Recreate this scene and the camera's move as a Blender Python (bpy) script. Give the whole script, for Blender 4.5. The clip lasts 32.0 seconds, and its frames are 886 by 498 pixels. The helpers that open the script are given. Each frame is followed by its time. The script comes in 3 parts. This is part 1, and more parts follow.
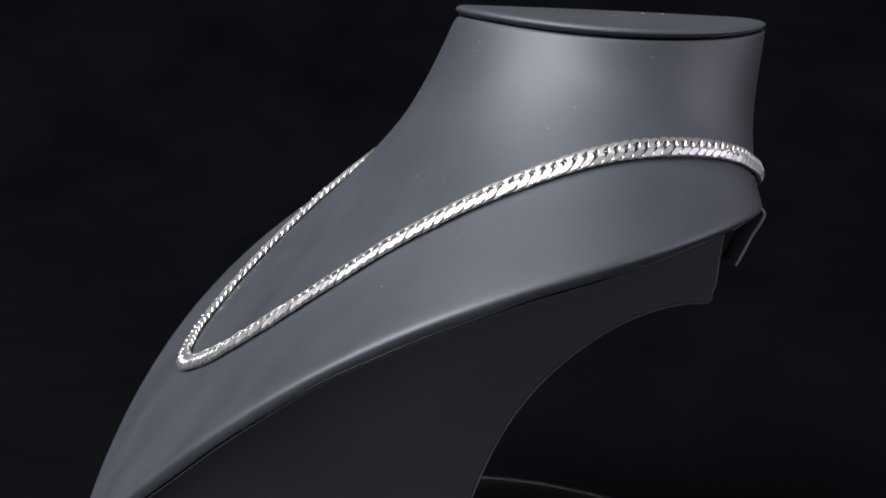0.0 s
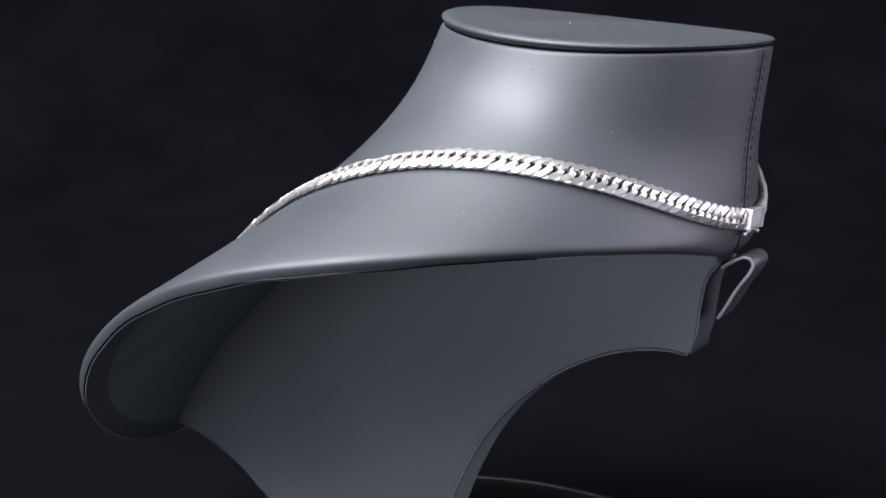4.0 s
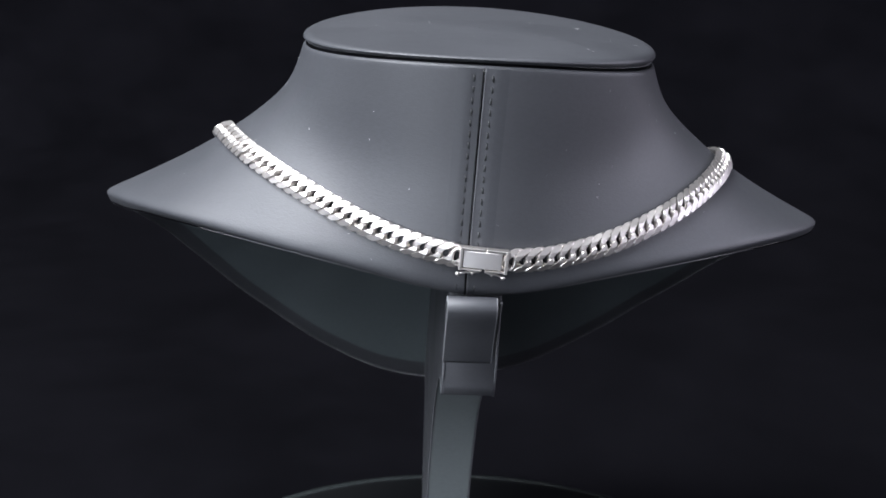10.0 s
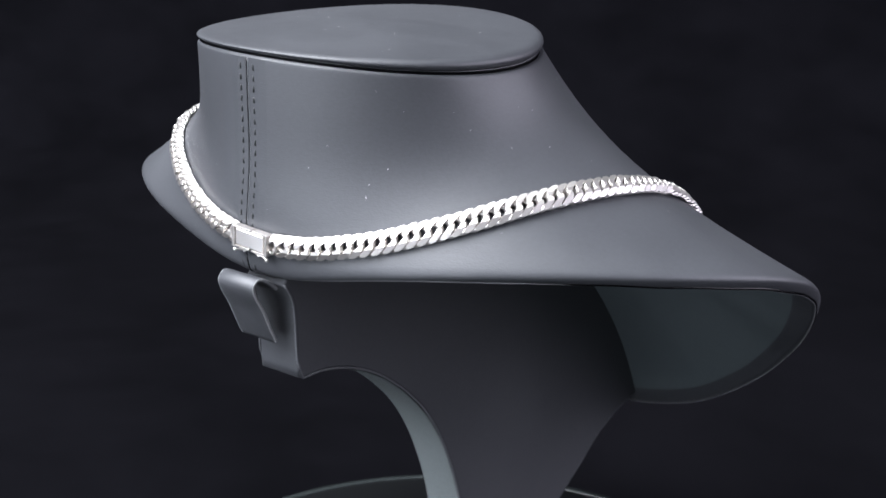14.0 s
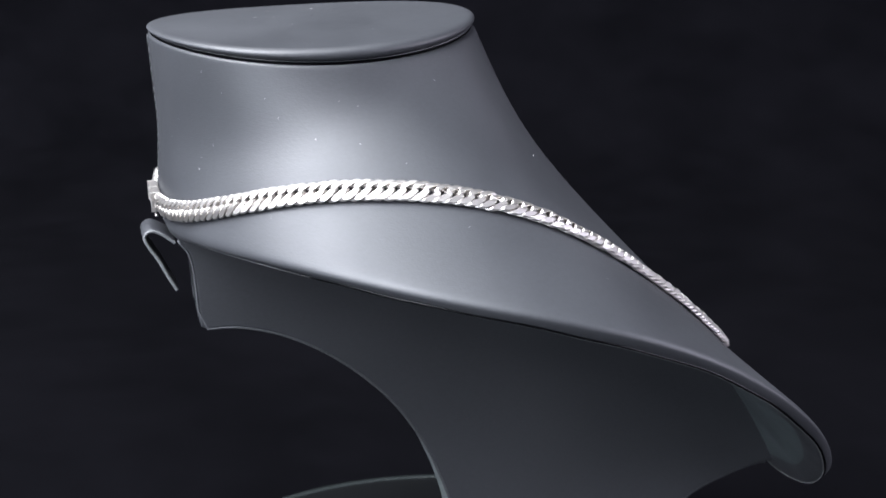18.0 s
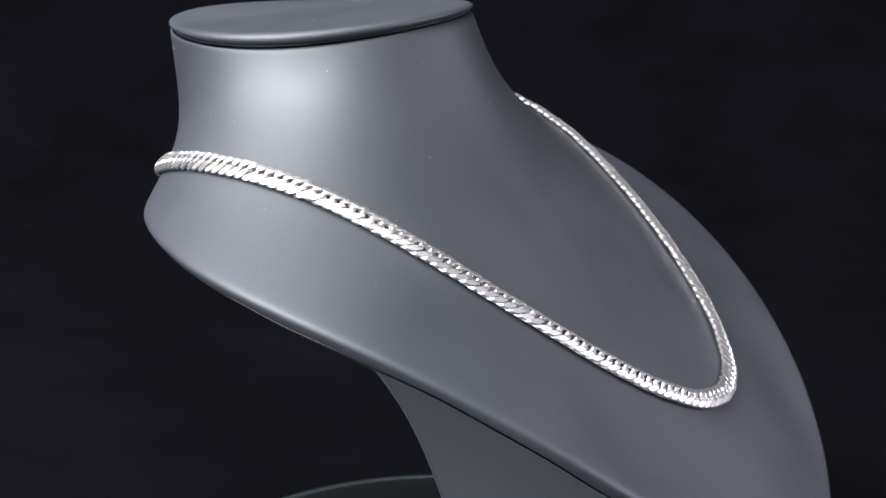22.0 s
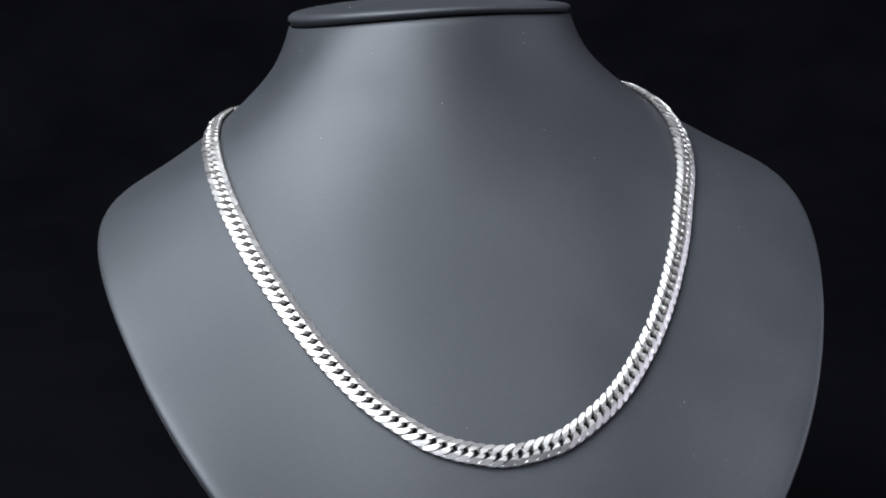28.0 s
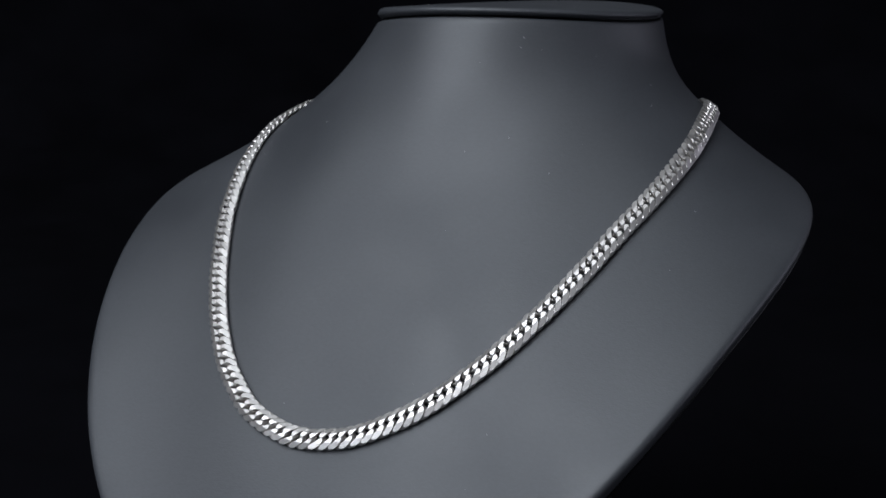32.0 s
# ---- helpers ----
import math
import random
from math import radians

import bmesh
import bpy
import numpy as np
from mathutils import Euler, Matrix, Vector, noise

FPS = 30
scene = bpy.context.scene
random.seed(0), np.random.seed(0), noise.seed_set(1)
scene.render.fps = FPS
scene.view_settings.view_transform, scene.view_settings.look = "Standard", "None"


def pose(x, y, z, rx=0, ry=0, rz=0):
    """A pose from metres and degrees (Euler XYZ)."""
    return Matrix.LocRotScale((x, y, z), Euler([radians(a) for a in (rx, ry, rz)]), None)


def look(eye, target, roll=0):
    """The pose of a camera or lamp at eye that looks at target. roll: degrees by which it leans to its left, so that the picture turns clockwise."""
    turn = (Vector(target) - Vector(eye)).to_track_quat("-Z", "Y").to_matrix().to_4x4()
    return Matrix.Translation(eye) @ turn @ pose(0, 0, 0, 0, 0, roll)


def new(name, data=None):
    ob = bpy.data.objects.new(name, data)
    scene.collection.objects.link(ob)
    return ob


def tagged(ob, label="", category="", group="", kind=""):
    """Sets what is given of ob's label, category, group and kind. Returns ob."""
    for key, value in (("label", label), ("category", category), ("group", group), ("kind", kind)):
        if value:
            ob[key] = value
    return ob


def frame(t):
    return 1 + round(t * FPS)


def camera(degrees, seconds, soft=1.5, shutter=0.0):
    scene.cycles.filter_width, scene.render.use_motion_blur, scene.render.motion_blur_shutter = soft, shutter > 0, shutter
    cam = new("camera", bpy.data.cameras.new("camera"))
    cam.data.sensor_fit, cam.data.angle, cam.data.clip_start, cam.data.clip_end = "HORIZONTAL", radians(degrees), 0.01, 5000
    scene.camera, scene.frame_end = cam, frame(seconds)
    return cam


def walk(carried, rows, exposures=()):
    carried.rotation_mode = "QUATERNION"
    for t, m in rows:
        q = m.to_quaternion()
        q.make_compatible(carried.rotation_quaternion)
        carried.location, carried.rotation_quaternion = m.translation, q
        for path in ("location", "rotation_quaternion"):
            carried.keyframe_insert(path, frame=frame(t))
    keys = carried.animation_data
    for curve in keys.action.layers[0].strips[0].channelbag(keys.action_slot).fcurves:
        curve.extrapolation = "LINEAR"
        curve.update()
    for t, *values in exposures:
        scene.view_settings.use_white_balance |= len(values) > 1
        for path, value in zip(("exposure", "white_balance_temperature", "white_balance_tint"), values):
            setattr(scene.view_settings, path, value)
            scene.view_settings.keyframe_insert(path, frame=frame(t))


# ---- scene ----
# Units: the necklace is 50 cm long, which makes one plan unit U metres.
U = 0.384
LIFT = 0.30                 # height of the plan's origin over the platter, in plan units
SPIN = -9.5625              # degrees of turn in a second
DURATION = 32.0

# ---- camera: it stands still, the platter turns before it ----
cam = camera(36.6, DURATION, soft=1.65)
TILT, ROLL, SIDE = 0.26117, 0.60, 0.01181
EYE = (-SIDE * U, -math.cos(TILT) * U, (math.sin(TILT) + LIFT) * U)
AIM = (-SIDE * U, 0.0, LIFT * U)
STILL = look(EYE, AIM, ROLL)
EXPOSURES = [(0.0, -0.75, 6500, 10), (1.0, -0.18, 6500, 10), (3.0, 0.05, 6500, 10), (6.0, 0.03, 6500, 10), (8.0, -0.12, 6500, 10), (10.0, -0.05, 6500, 10), (11.0, -0.15, 6500, 10), (12.0, 0.15, 6500, 10), (14.0, 0.28, 6500, 10), (18.0, 0.15, 6450, 10), (20.0, 0.14, 6450, 10), (22.0, -0.05, 6450, 9), (25.0, -0.65, 6380, 9), (28.0, -0.95, 6250, 7), (30.0, -1.68, 6250, 7), (32.0, -2.05, 6250, 7)]
cam.data.dof.use_dof, cam.data.dof.focus_distance, cam.data.dof.aperture_fstop = True, 0.318, 40.0
walk(cam, [(0.0, STILL), (DURATION, STILL)], EXPOSURES)

# ---- light: soft boxes above a dark table, an added low fill, and a faint room ----
world = bpy.data.worlds.new("dim_room")
scene.world = world
world.use_nodes = True
world.node_tree.nodes["Background"].inputs[0].default_value = (0.6, 0.7, 0.9, 1)
world.node_tree.nodes["Background"].inputs[1].default_value = 0.05


def soft_box(name, eye, target, wide, high, watts, colour):
    data = bpy.data.lights.new(name, "AREA")
    data.shape, data.size, data.size_y = "RECTANGLE", wide, high
    data.energy, data.color = watts, colour
    ob = new(name, data)
    ob.matrix_basis = look(eye, target)
    return ob


soft_box("key_soft_box", (-0.80, -0.60, 1.18), (0, 0, 0.15), 1.3, 1.3, 91.0, (0.905, 0.935, 1.02))
soft_box("side_soft_box", (1.20, -0.12, 0.42), (0, 0, 0.12), 1.3, 0.8, 11.5, (0.91, 0.89, 1.09))
# added low fill without a known source, brightens the board under the collar
soft_box("front_fill", (-0.78, -1.12, 0.14), (0, 0, 0.14), 1.0, 0.5, 9.0, (0.86, 0.93, 1.06))
soft_box("top_soft_box", (-0.40, -0.15, 1.40), (0, -0.05, 0.1), 1.4, 1.4, 28.0, (0.90, 0.94, 1.00))


# ---- materials ----
def material(name, colour, rough, metal=0.0, spec=0.5):
    m = bpy.data.materials.new(name)
    m.use_nodes = True
    b = m.node_tree.nodes["Principled BSDF"]
    b.inputs["Base Color"].default_value = (*colour, 1)
    b.inputs["Roughness"].default_value = rough
    b.inputs["Metallic"].default_value = metal
    b.inputs["Specular IOR Level"].default_value = spec
    return m


def node(m, kind, **values):
    n = m.node_tree.nodes.new(kind)
    for key, value in values.items():
        n.inputs[key].default_value = value
    return n


def wire(m, a, out, b, into):
    m.node_tree.links.new(a.outputs[out], b.inputs[into])


def leather(name, colour, rough, grain=0.15, scale=2000.0):
    """Leatherette: fine pebbled grain, faint wear at a larger scale."""
    m = material(name, colour, rough, 0.0, 0.6)
    b = m.node_tree.nodes["Principled BSDF"]
    place = node(m, "ShaderNodeTexCoord")
    fine = node(m, "ShaderNodeTexVoronoi", Scale=scale)
    fine.feature = "SMOOTH_F1"
    mid = node(m, "ShaderNodeTexNoise", Scale=scale * 0.42, Detail=3.0)
    wear = node(m, "ShaderNodeTexNoise", Scale=26.0, Detail=5.0, Roughness=0.6)
    flat = node(m, "ShaderNodeMapping", Scale=(1.0, 1.0, 2.0))
    wire(m, place, "Object", flat, "Vector")
    for n in (fine, mid):
        wire(m, flat, "Vector", n, "Vector")
    wire(m, place, "Object", wear, "Vector")
    both = node(m, "ShaderNodeMath")
    both.operation = "ADD"
    wire(m, fine, "Distance", both, 0)
    wire(m, mid, "Fac", both, 1)
    bump = node(m, "ShaderNodeBump", Strength=grain, Distance=0.00012)
    wire(m, both, 0, bump, "Height")
    wire(m, bump, "Normal", b, "Normal")
    ramp = node(m, "ShaderNodeMapRange")
    ramp.inputs["From Min"].default_value, ramp.inputs["From Max"].default_value = 0.3, 0.7
    ramp.inputs["To Min"].default_value, ramp.inputs["To Max"].default_value = rough - 0.06, rough + 0.08
    wire(m, wear, "Fac", ramp, "Value")
    wire(m, ramp, "Result", b, "Roughness")
    tint = node(m, "ShaderNodeMix")
    tint.data_type = "RGBA"
    tint.inputs["A"].default_value = (*[c * 0.80 for c in colour], 1)
    tint.inputs["B"].default_value = (*[c * 1.24 for c in colour], 1)
    shade = node(m, "ShaderNodeMath")
    shade.operation = "MULTIPLY_ADD"
    shade.inputs[1].default_value, shade.inputs[2].default_value = 0.9, -0.45
    wire(m, mid, "Fac", shade, 0)
    total = node(m, "ShaderNodeMath")
    total.use_clamp = True
    wire(m, shade, 0, total, 0)
    wire(m, wear, "Fac", total, 1)
    wire(m, total, 0, tint, "Factor")
    wire(m, tint, "Result", b, "Base Color")
    return m


LEATHER = leather("black_leatherette", (0.0330, 0.0348, 0.0392), 0.49)
LINING = leather("lining", (0.060, 0.073, 0.077), 0.5, 0.1)
BAND = leather("seam_band", (0.028, 0.030, 0.0345), 0.55, 0.2)
CUT = leather("cut_edge", (0.15, 0.155, 0.16), 0.7, 0.3)
THREAD = material("thread", (0.010, 0.011, 0.012), 0.6)
# lighter leather that stands in for the highlight along the seam fold
FOLD_GLINT = leather("fold_highlight", (0.08, 0.083, 0.09), 0.5)
EDGE_TAPE = leather("edge_tape", (0.075, 0.078, 0.084), 0.5)
EDGE_STRIP = leather("edge_strip", (0.105, 0.120, 0.122), 0.42, 0.1)
GLUE = material("pale_glue", (0.15, 0.15, 0.155), 0.5)
GAP = material("black_gloss", (0.002, 0.002, 0.0025), 0.22, 0.0, 0.2)
SILVER = material("silver", (0.650, 0.617, 0.588), 0.44, 1.0)
# silver as rough as the links, paler to stand in for the plate's reflections
BRIGHT_SILVER = material("bright_silver", (0.95, 0.92, 0.90), 0.44, 1.0)
DUST = material("dust", (0.35, 0.35, 0.35), 0.9)
PLATTER = material("platter_plastic", (0.006, 0.0065, 0.007), 0.3)
EDGE = material("platter_edge", (0.02, 0.024, 0.024), 0.25)


def dark_cloth(name, low, high):
    """Black cloth with broad faint streaks and patches."""
    m = material(name, low, 0.95, 0.0, 0.02)
    b = m.node_tree.nodes["Principled BSDF"]
    place = node(m, "ShaderNodeTexCoord")
    turn = node(m, "ShaderNodeMapping", Rotation=(0.0, -0.7, 0.0), Scale=(1.0, 1.0, 1.7))
    wire(m, place, "Object", turn, "Vector")
    big = node(m, "ShaderNodeTexNoise", Scale=6.0, Detail=6.0, Roughness=0.7)
    wire(m, turn, "Vector", big, "Vector")
    spread = node(m, "ShaderNodeMapRange")
    spread.inputs["From Min"].default_value, spread.inputs["From Max"].default_value = 0.3, 0.72
    wire(m, big, "Fac", spread, "Value")
    tint = node(m, "ShaderNodeMix")
    tint.data_type = "RGBA"
    tint.inputs["A"].default_value = (*low, 1)
    tint.inputs["B"].default_value = (*high, 1)
    wire(m, spread, "Result", tint, "Factor")
    wire(m, tint, "Result", b, "Base Color")
    return m


CLOTH = dark_cloth("black_cloth", (0.0012, 0.0012, 0.0017), (0.0033, 0.0032, 0.0043))
BOUNCE_WALL = material("grey_wall", (0.17, 0.17, 0.175), 0.9)


# ---- mesh helpers ----
def linked(name, mesh, mat, parent=None, label="", smooth=True):
    mesh.materials.append(mat)
    if smooth:
        mesh.polygons.foreach_set("use_smooth", [True] * len(mesh.polygons))
    ob = new(name, mesh)
    if parent is not None:
        ob.parent = parent
    if label:
        ob["label"] = label
    return ob


def part(name, bm, mat, parent=None, label="", smooth=True):
    """Links a bmesh as one mesh object under a thing or under a part."""
    mesh = bpy.data.meshes.new(name)
    bm.normal_update()
    bm.to_mesh(mesh)
    bm.free()
    return linked(name, mesh, mat, parent, label, smooth)


def grid_mesh(name, points, close_u=False, close_v=False):
    """A mesh over an array n x m x 3 of places."""
    n, m = points.shape[:2]
    faces = []
    for i in range(n if close_u else n - 1):
        for j in range(m if close_v else m - 1):
            a, b = (i + 1) % n, (j + 1) % m
            faces.append((i * m + j, i * m + b, a * m + b, a * m + j))
    mesh = bpy.data.meshes.new(name)
    mesh.from_pydata([tuple(v) for v in points.reshape(-1, 3)], [], faces)
    mesh.update()
    return mesh


def tube(path, radius, sides=8, closed=False):
    """Rings of places round a path (n x 3)."""
    path = np.asarray(path, float)
    if closed:
        along = np.roll(path, -1, 0) - np.roll(path, 1, 0)
    else:
        along = np.gradient(path, axis=0)
    along /= np.linalg.norm(along, axis=1)[:, None]
    ref = np.array([0.31, 0.17, 0.93])
    if abs(along @ ref).max() > 0.97:
        ref = np.array([0.9, -0.4, 0.1])
    side = np.cross(along, ref)
    side /= np.linalg.norm(side, axis=1)[:, None]
    up = np.cross(side, along)
    a = np.linspace(0, 2 * np.pi, sides, endpoint=False)
    return path[:, None] + radius * (np.cos(a)[None, :, None] * side[:, None] + np.sin(a)[None, :, None] * up[:, None])


def tube_bm(path, radius, sides=8, closed=False):
    rings = tube(path, radius, sides, closed)
    bm = bmesh.new()
    vs = [[bm.verts.new(v) for v in ring] for ring in rings]
    n = len(vs)
    for i in range(n if closed else n - 1):
        for j in range(sides):
            b = (j + 1) % sides
            c = (i + 1) % n
            bm.faces.new((vs[i][j], vs[i][b], vs[c][b], vs[c][j]))
    if not closed:
        bm.faces.new(vs[0][::-1])
        bm.faces.new(vs[-1])
    bmesh.ops.recalc_face_normals(bm, faces=bm.faces)
    return bm


def box_bm(size, bevel=0.0, at=(0, 0, 0), segments=2):
    bm = bmesh.new()
    bmesh.ops.create_cube(bm, size=1.0, matrix=Matrix.Translation(at) @ Matrix.Diagonal((*size, 1)))
    if bevel:
        bmesh.ops.bevel(bm, geom=bm.edges[:], offset=bevel, segments=segments, affect="EDGES", profile=0.5)
    return bm


def spline(knots, count):
    """Catmull-Rom through knots (n x k), count places on it."""
    k = np.asarray(knots, float)
    k = np.vstack([2 * k[0] - k[1], k, 2 * k[-1] - k[-2]])
    out = []
    for u in np.linspace(0, len(k) - 3 - 1e-9, count):
        i, t = int(u), u - int(u)
        a, b, c, d = k[i:i + 4]
        out.append(0.5 * (2 * b + (c - a) * t + (2 * a - 5 * b + 4 * c - d) * t * t + (3 * b - a - 3 * c + d) * t ** 3))
    return np.array(out)


# ---- the stand's form, in plan units, in its own upright frame ----
LEAN = Matrix.Translation((0.0009 * U, 0, LIFT * U)) @ Matrix.Rotation(radians(2.238), 4, "Z") @ Matrix.Rotation(radians(2.368), 4, "Y")
MIDDLE = -0.06              # y of the polar centre
RIM_R = (0.24634, -0.09461, 0.00319, -0.00175, 0.00197, 0.00019, -0.00176, 0.00111, -0.00029, -0.0002)
RIM_Z = (-0.00955, 0.08909, -0.06495, 0.02182, -0.0109, 0.00237, -0.00152, -2e-05, -0.00028, -0.00021)
SWELL = ((-0.01779, 0.01415, 0.00332, -0.00354, 0.00202, -0.00056, 0.00108),
         (-0.01961, 0.01141, 0.00875, -0.00863, 0.00564, -0.0003, 0.00117),
         (-0.01055, 0.00423, 0.00979, -0.00921, 0.00614, -0.00151, 0.00214))
BULGE = (0.0066, 0.0050, 0.0005)      # one side of the neck is padded fuller
NECK = dict(a=0.1109, b=0.1112, y=-0.1092, z=0.1640, sx=-0.0098, sy=0.0316, bow=-0.313, x=-0.0022)
LID = dict(z=0.1718, sx=0.0040, sy=0.0450, bow=-0.215)
CHAIN_R = (0.18844, -0.04149, 0.00293, 0.01885, 0.00007, -0.00904, 0.001, 0.00326, -0.00039, -0.00197, 0.0003, 0.00148,
           -0.00014, -0.00013, 0.00022, -0.00014, -0.00031, 0.0, 0.00027)
CHAIN_Z = (0.04595, 0.05193, -0.0023, -0.05139, -0.00041, 0.01013, -0.00218, -0.00545, 0.00072, 0.00214, -0.00059, -0.00083,
           -0.00018, 0.00047, 0.00033, -0.00026, -0.00008, 0.00017, -0.00011)


def waves(th, co):
    return sum(c * np.cos(k * th) for k, c in enumerate(co))


def waves_both(th, co):
    out = co[0] + 0 * th
    for k in range(1, len(co) // 2 + 1):
        out = out + co[2 * k - 1] * np.cos(k * th) + co[2 * k] * np.sin(k * th)
    return out


def warped(form, x, y):
    """Height of the neck's edge (NECK) or of the lid's top (LID): a leaning, saddle-shaped sheet."""
    dx, dy = x - NECK["x"], y - NECK["y"]
    return form["z"] + form["sx"] * dx + form["sy"] * dy + form["bow"] * (dx * dx - dy * dy)


def neck_ring(th):
    """The neck's upper edge at the polar angle th (0 is the nape)."""
    a, b = NECK["a"], NECK["b"]
    dx, dy = np.sin(th), -np.cos(th)
    oy, ox = MIDDLE - NECK["y"], -NECK["x"]
    A = (dx / a) ** 2 + (dy / b) ** 2
    B = 2 * (ox * dx / a ** 2 + oy * dy / b ** 2)
    C = (ox / a) ** 2 + (oy / b) ** 2 - 1
    r = (-B + np.sqrt(B * B - 4 * A * C)) / (2 * A)
    x, y = r * dx, MIDDLE + r * dy
    return r, warped(NECK, x, y)


def natural(s):
    """Weights of five even knots for a natural cubic at s."""
    n, h = 5, 0.25
    A, R = np.eye(n) * 4, np.zeros((n, n))
    A[0], A[-1] = 0, 0
    A[0, 0] = A[-1, -1] = 1
    for i in range(1, n - 1):
        A[i, i - 1] = A[i, i + 1] = 1
        R[i, i - 1], R[i, i], R[i, i + 1] = 6 / h / h, -12 / h / h, 6 / h / h
    M, e = np.linalg.solve(A, R), np.eye(n)
    s = np.atleast_1d(s)
    out = np.zeros((len(s), n))
    for a, x in enumerate(s):
        i = min(int(x / h), n - 2)
        t, u = x - i * h, (i + 1) * h - x
        out[a] = M[i] * u ** 3 / 6 / h + M[i + 1] * t ** 3 / 6 / h + (e[i] / h - M[i] * h / 6) * u + (e[i + 1] / h - M[i + 1] * h / 6) * t
    return out


def profile(th, s):
    """Radius and height of the collar at angles th (n) and fractions s (m) from neck to rim."""
    th, s = np.atleast_1d(th), np.atleast_1d(s)
    ra, za = neck_ring(th)
    rb, zb = waves(th, RIM_R), waves(th, RIM_Z)
    knots = ra[:, None] * (1 - np.arange(5) / 4) + rb[:, None] * np.arange(5) / 4
    for k in range(3):
        knots[:, k + 1] += waves(th, SWELL[k]) + BULGE[k] * np.maximum(0, np.cos(th - 2.1)) ** 3
    return knots @ natural(s).T, za[:, None] * (1 - s) + zb[:, None] * s


def collar(th, s):
    r, z = profile(th, s)
    th = np.atleast_1d(th)[:, None]
    return np.stack([r * np.sin(th), MIDDLE - r * np.cos(th), z], 2)


def collar_frame(th, s):
    """Place and outward normal on the collar, for equal arrays th and s."""
    p, n = [], []
    for a, b in zip(th, s):
        lo, hi = max(b - 0.004, 0), min(b + 0.004, 1)
        c = collar([a - 0.004, a, a + 0.004], [lo, b, hi])
        d = np.cross(c[1, 2] - c[1, 0], c[2, 1] - c[0, 1])
        p.append(c[1, 1])
        n.append(d / np.linalg.norm(d))
    return np.array(p), np.array(n)


# ---- large structure: cloth sweep and an unseen room added round it ----
def build_room():
    prof = [(-0.46, -0.70), (-0.46, -0.3), (-0.455, -0.02), (-0.44, 0.0)] + [(y, 0.0) for y in (-0.3, 0.0, 0.4, 0.62)]
    for k in range(1, 9):
        a = radians(90 * k / 8)
        prof.append((0.62 + 0.18 * math.sin(a), 0.18 - 0.18 * math.cos(a)))
    prof += [(0.80, z) for z in (0.4, 0.7, 1.0, 1.4)]
    xs = np.linspace(-1.6, 1.6, 81)

    def cloth(name, rows, mat, label, drop):
        pts = np.zeros((len(xs), len(rows), 3))
        for i, x in enumerate(xs):
            for j, (y, z) in enumerate(rows):
                w = min(1.0, abs(z) / 0.3)
                fold = 0.006 * math.sin(9 * x + 1.3) + 0.003 * math.sin(23 * x + 4 * z)
                pts[i, j] = (x, y + w * fold, z - (0.006 if z == 0 else 0))
        ob = linked(name, grid_mesh(name, pts), mat)
        ob.matrix_basis = Matrix.Translation((0, 0, drop))
        tagged(ob, label, "backdrop", kind="structure")
    cloth("table_cloth", prof[:9], CLOTH, "deep black cloth over the table", -0.012)
    cloth("backdrop", prof[7:], CLOTH, "black cloth hung up behind the table", -0.016)
    # out of view, added to bounce light and to show in the silver
    for name, size, at in (("wall_north", (3.6, 0.1, 2.4), (0, 1.75, 0.4)), ("wall_south", (3.6, 0.1, 2.4), (0, -1.75, 0.4)),
                           ("wall_west", (0.1, 3.4, 2.4), (-1.75, 0, 0.4)), ("wall_east", (0.1, 3.4, 2.4), (1.75, 0, 0.4)),
                           ("ceiling", (3.6, 3.6, 0.1), (0, 0, 1.65)), ("floor", (3.6, 3.6, 0.1), (0, 0, -0.85))):
        ob = part(name, box_bm(size), BOUNCE_WALL, None, "", False)
        ob.matrix_basis = Matrix.Translation(at)
        tagged(ob, "added unseen plain grey " + name.split("_")[0], name.split("_")[0], kind="structure")


build_room()


# ---- turntable ----
def lathe(rows, count=128):
    a = np.linspace(0, 2 * np.pi, count, endpoint=False)
    rows = np.array(rows)
    pts = np.zeros((count, len(rows), 3))
    pts[:, :, 0] = rows[None, :, 0] * np.cos(a)[:, None]
    pts[:, :, 1] = rows[None, :, 0] * np.sin(a)[:, None]
    pts[:, :, 2] = rows[None, :, 1]
    return pts


def build_turntable():
    top = new("turntable")
    tagged(top, "round black turntable with a glossy thin edge", "turntable")
    R = 0.26 * U
    base = linked("base", grid_mesh("base", lathe([(0.0005, -0.018), (R * 0.8, -0.018), (R * 0.82, -0.016), (R * 0.82, -0.0075), (0.0005, -0.0075)]), True), PLATTER, top)
    platter = linked("platter", grid_mesh("platter", lathe([(0.0005, -0.007), (R - 0.002, -0.007), (R - 0.0015, -0.0065), (R - 0.0015, -0.0012), (R - 0.002, -0.0008), (R - 0.004, -0.0004), (0.0005, -0.0004)]), True), PLATTER, top)
    rim = linked("edge_ring", grid_mesh("edge_ring", lathe([(R - 0.003, -0.0004), (R - 0.0028, 0.0), (R - 0.0005, 0.0), (R, -0.0005), (R, -0.0062), (R - 0.0005, -0.0066), (R - 0.0014, -0.0066), (R - 0.0014, -0.0012)]), True), EDGE, platter)
    return top, platter


turntable, platter = build_turntable()


# ---- display stand ----
stand = new("necklace_display_stand")
tagged(stand, "black leatherette necklace display stand with a padded collar", "display stand")


def framed(ob):
    """Puts a part into the stand's leaning frame."""
    ob.matrix_basis = LEAN @ ob.matrix_basis
    return ob


ROLL = {}                   # angles and rows of the rolled edge, for the seam that runs over it


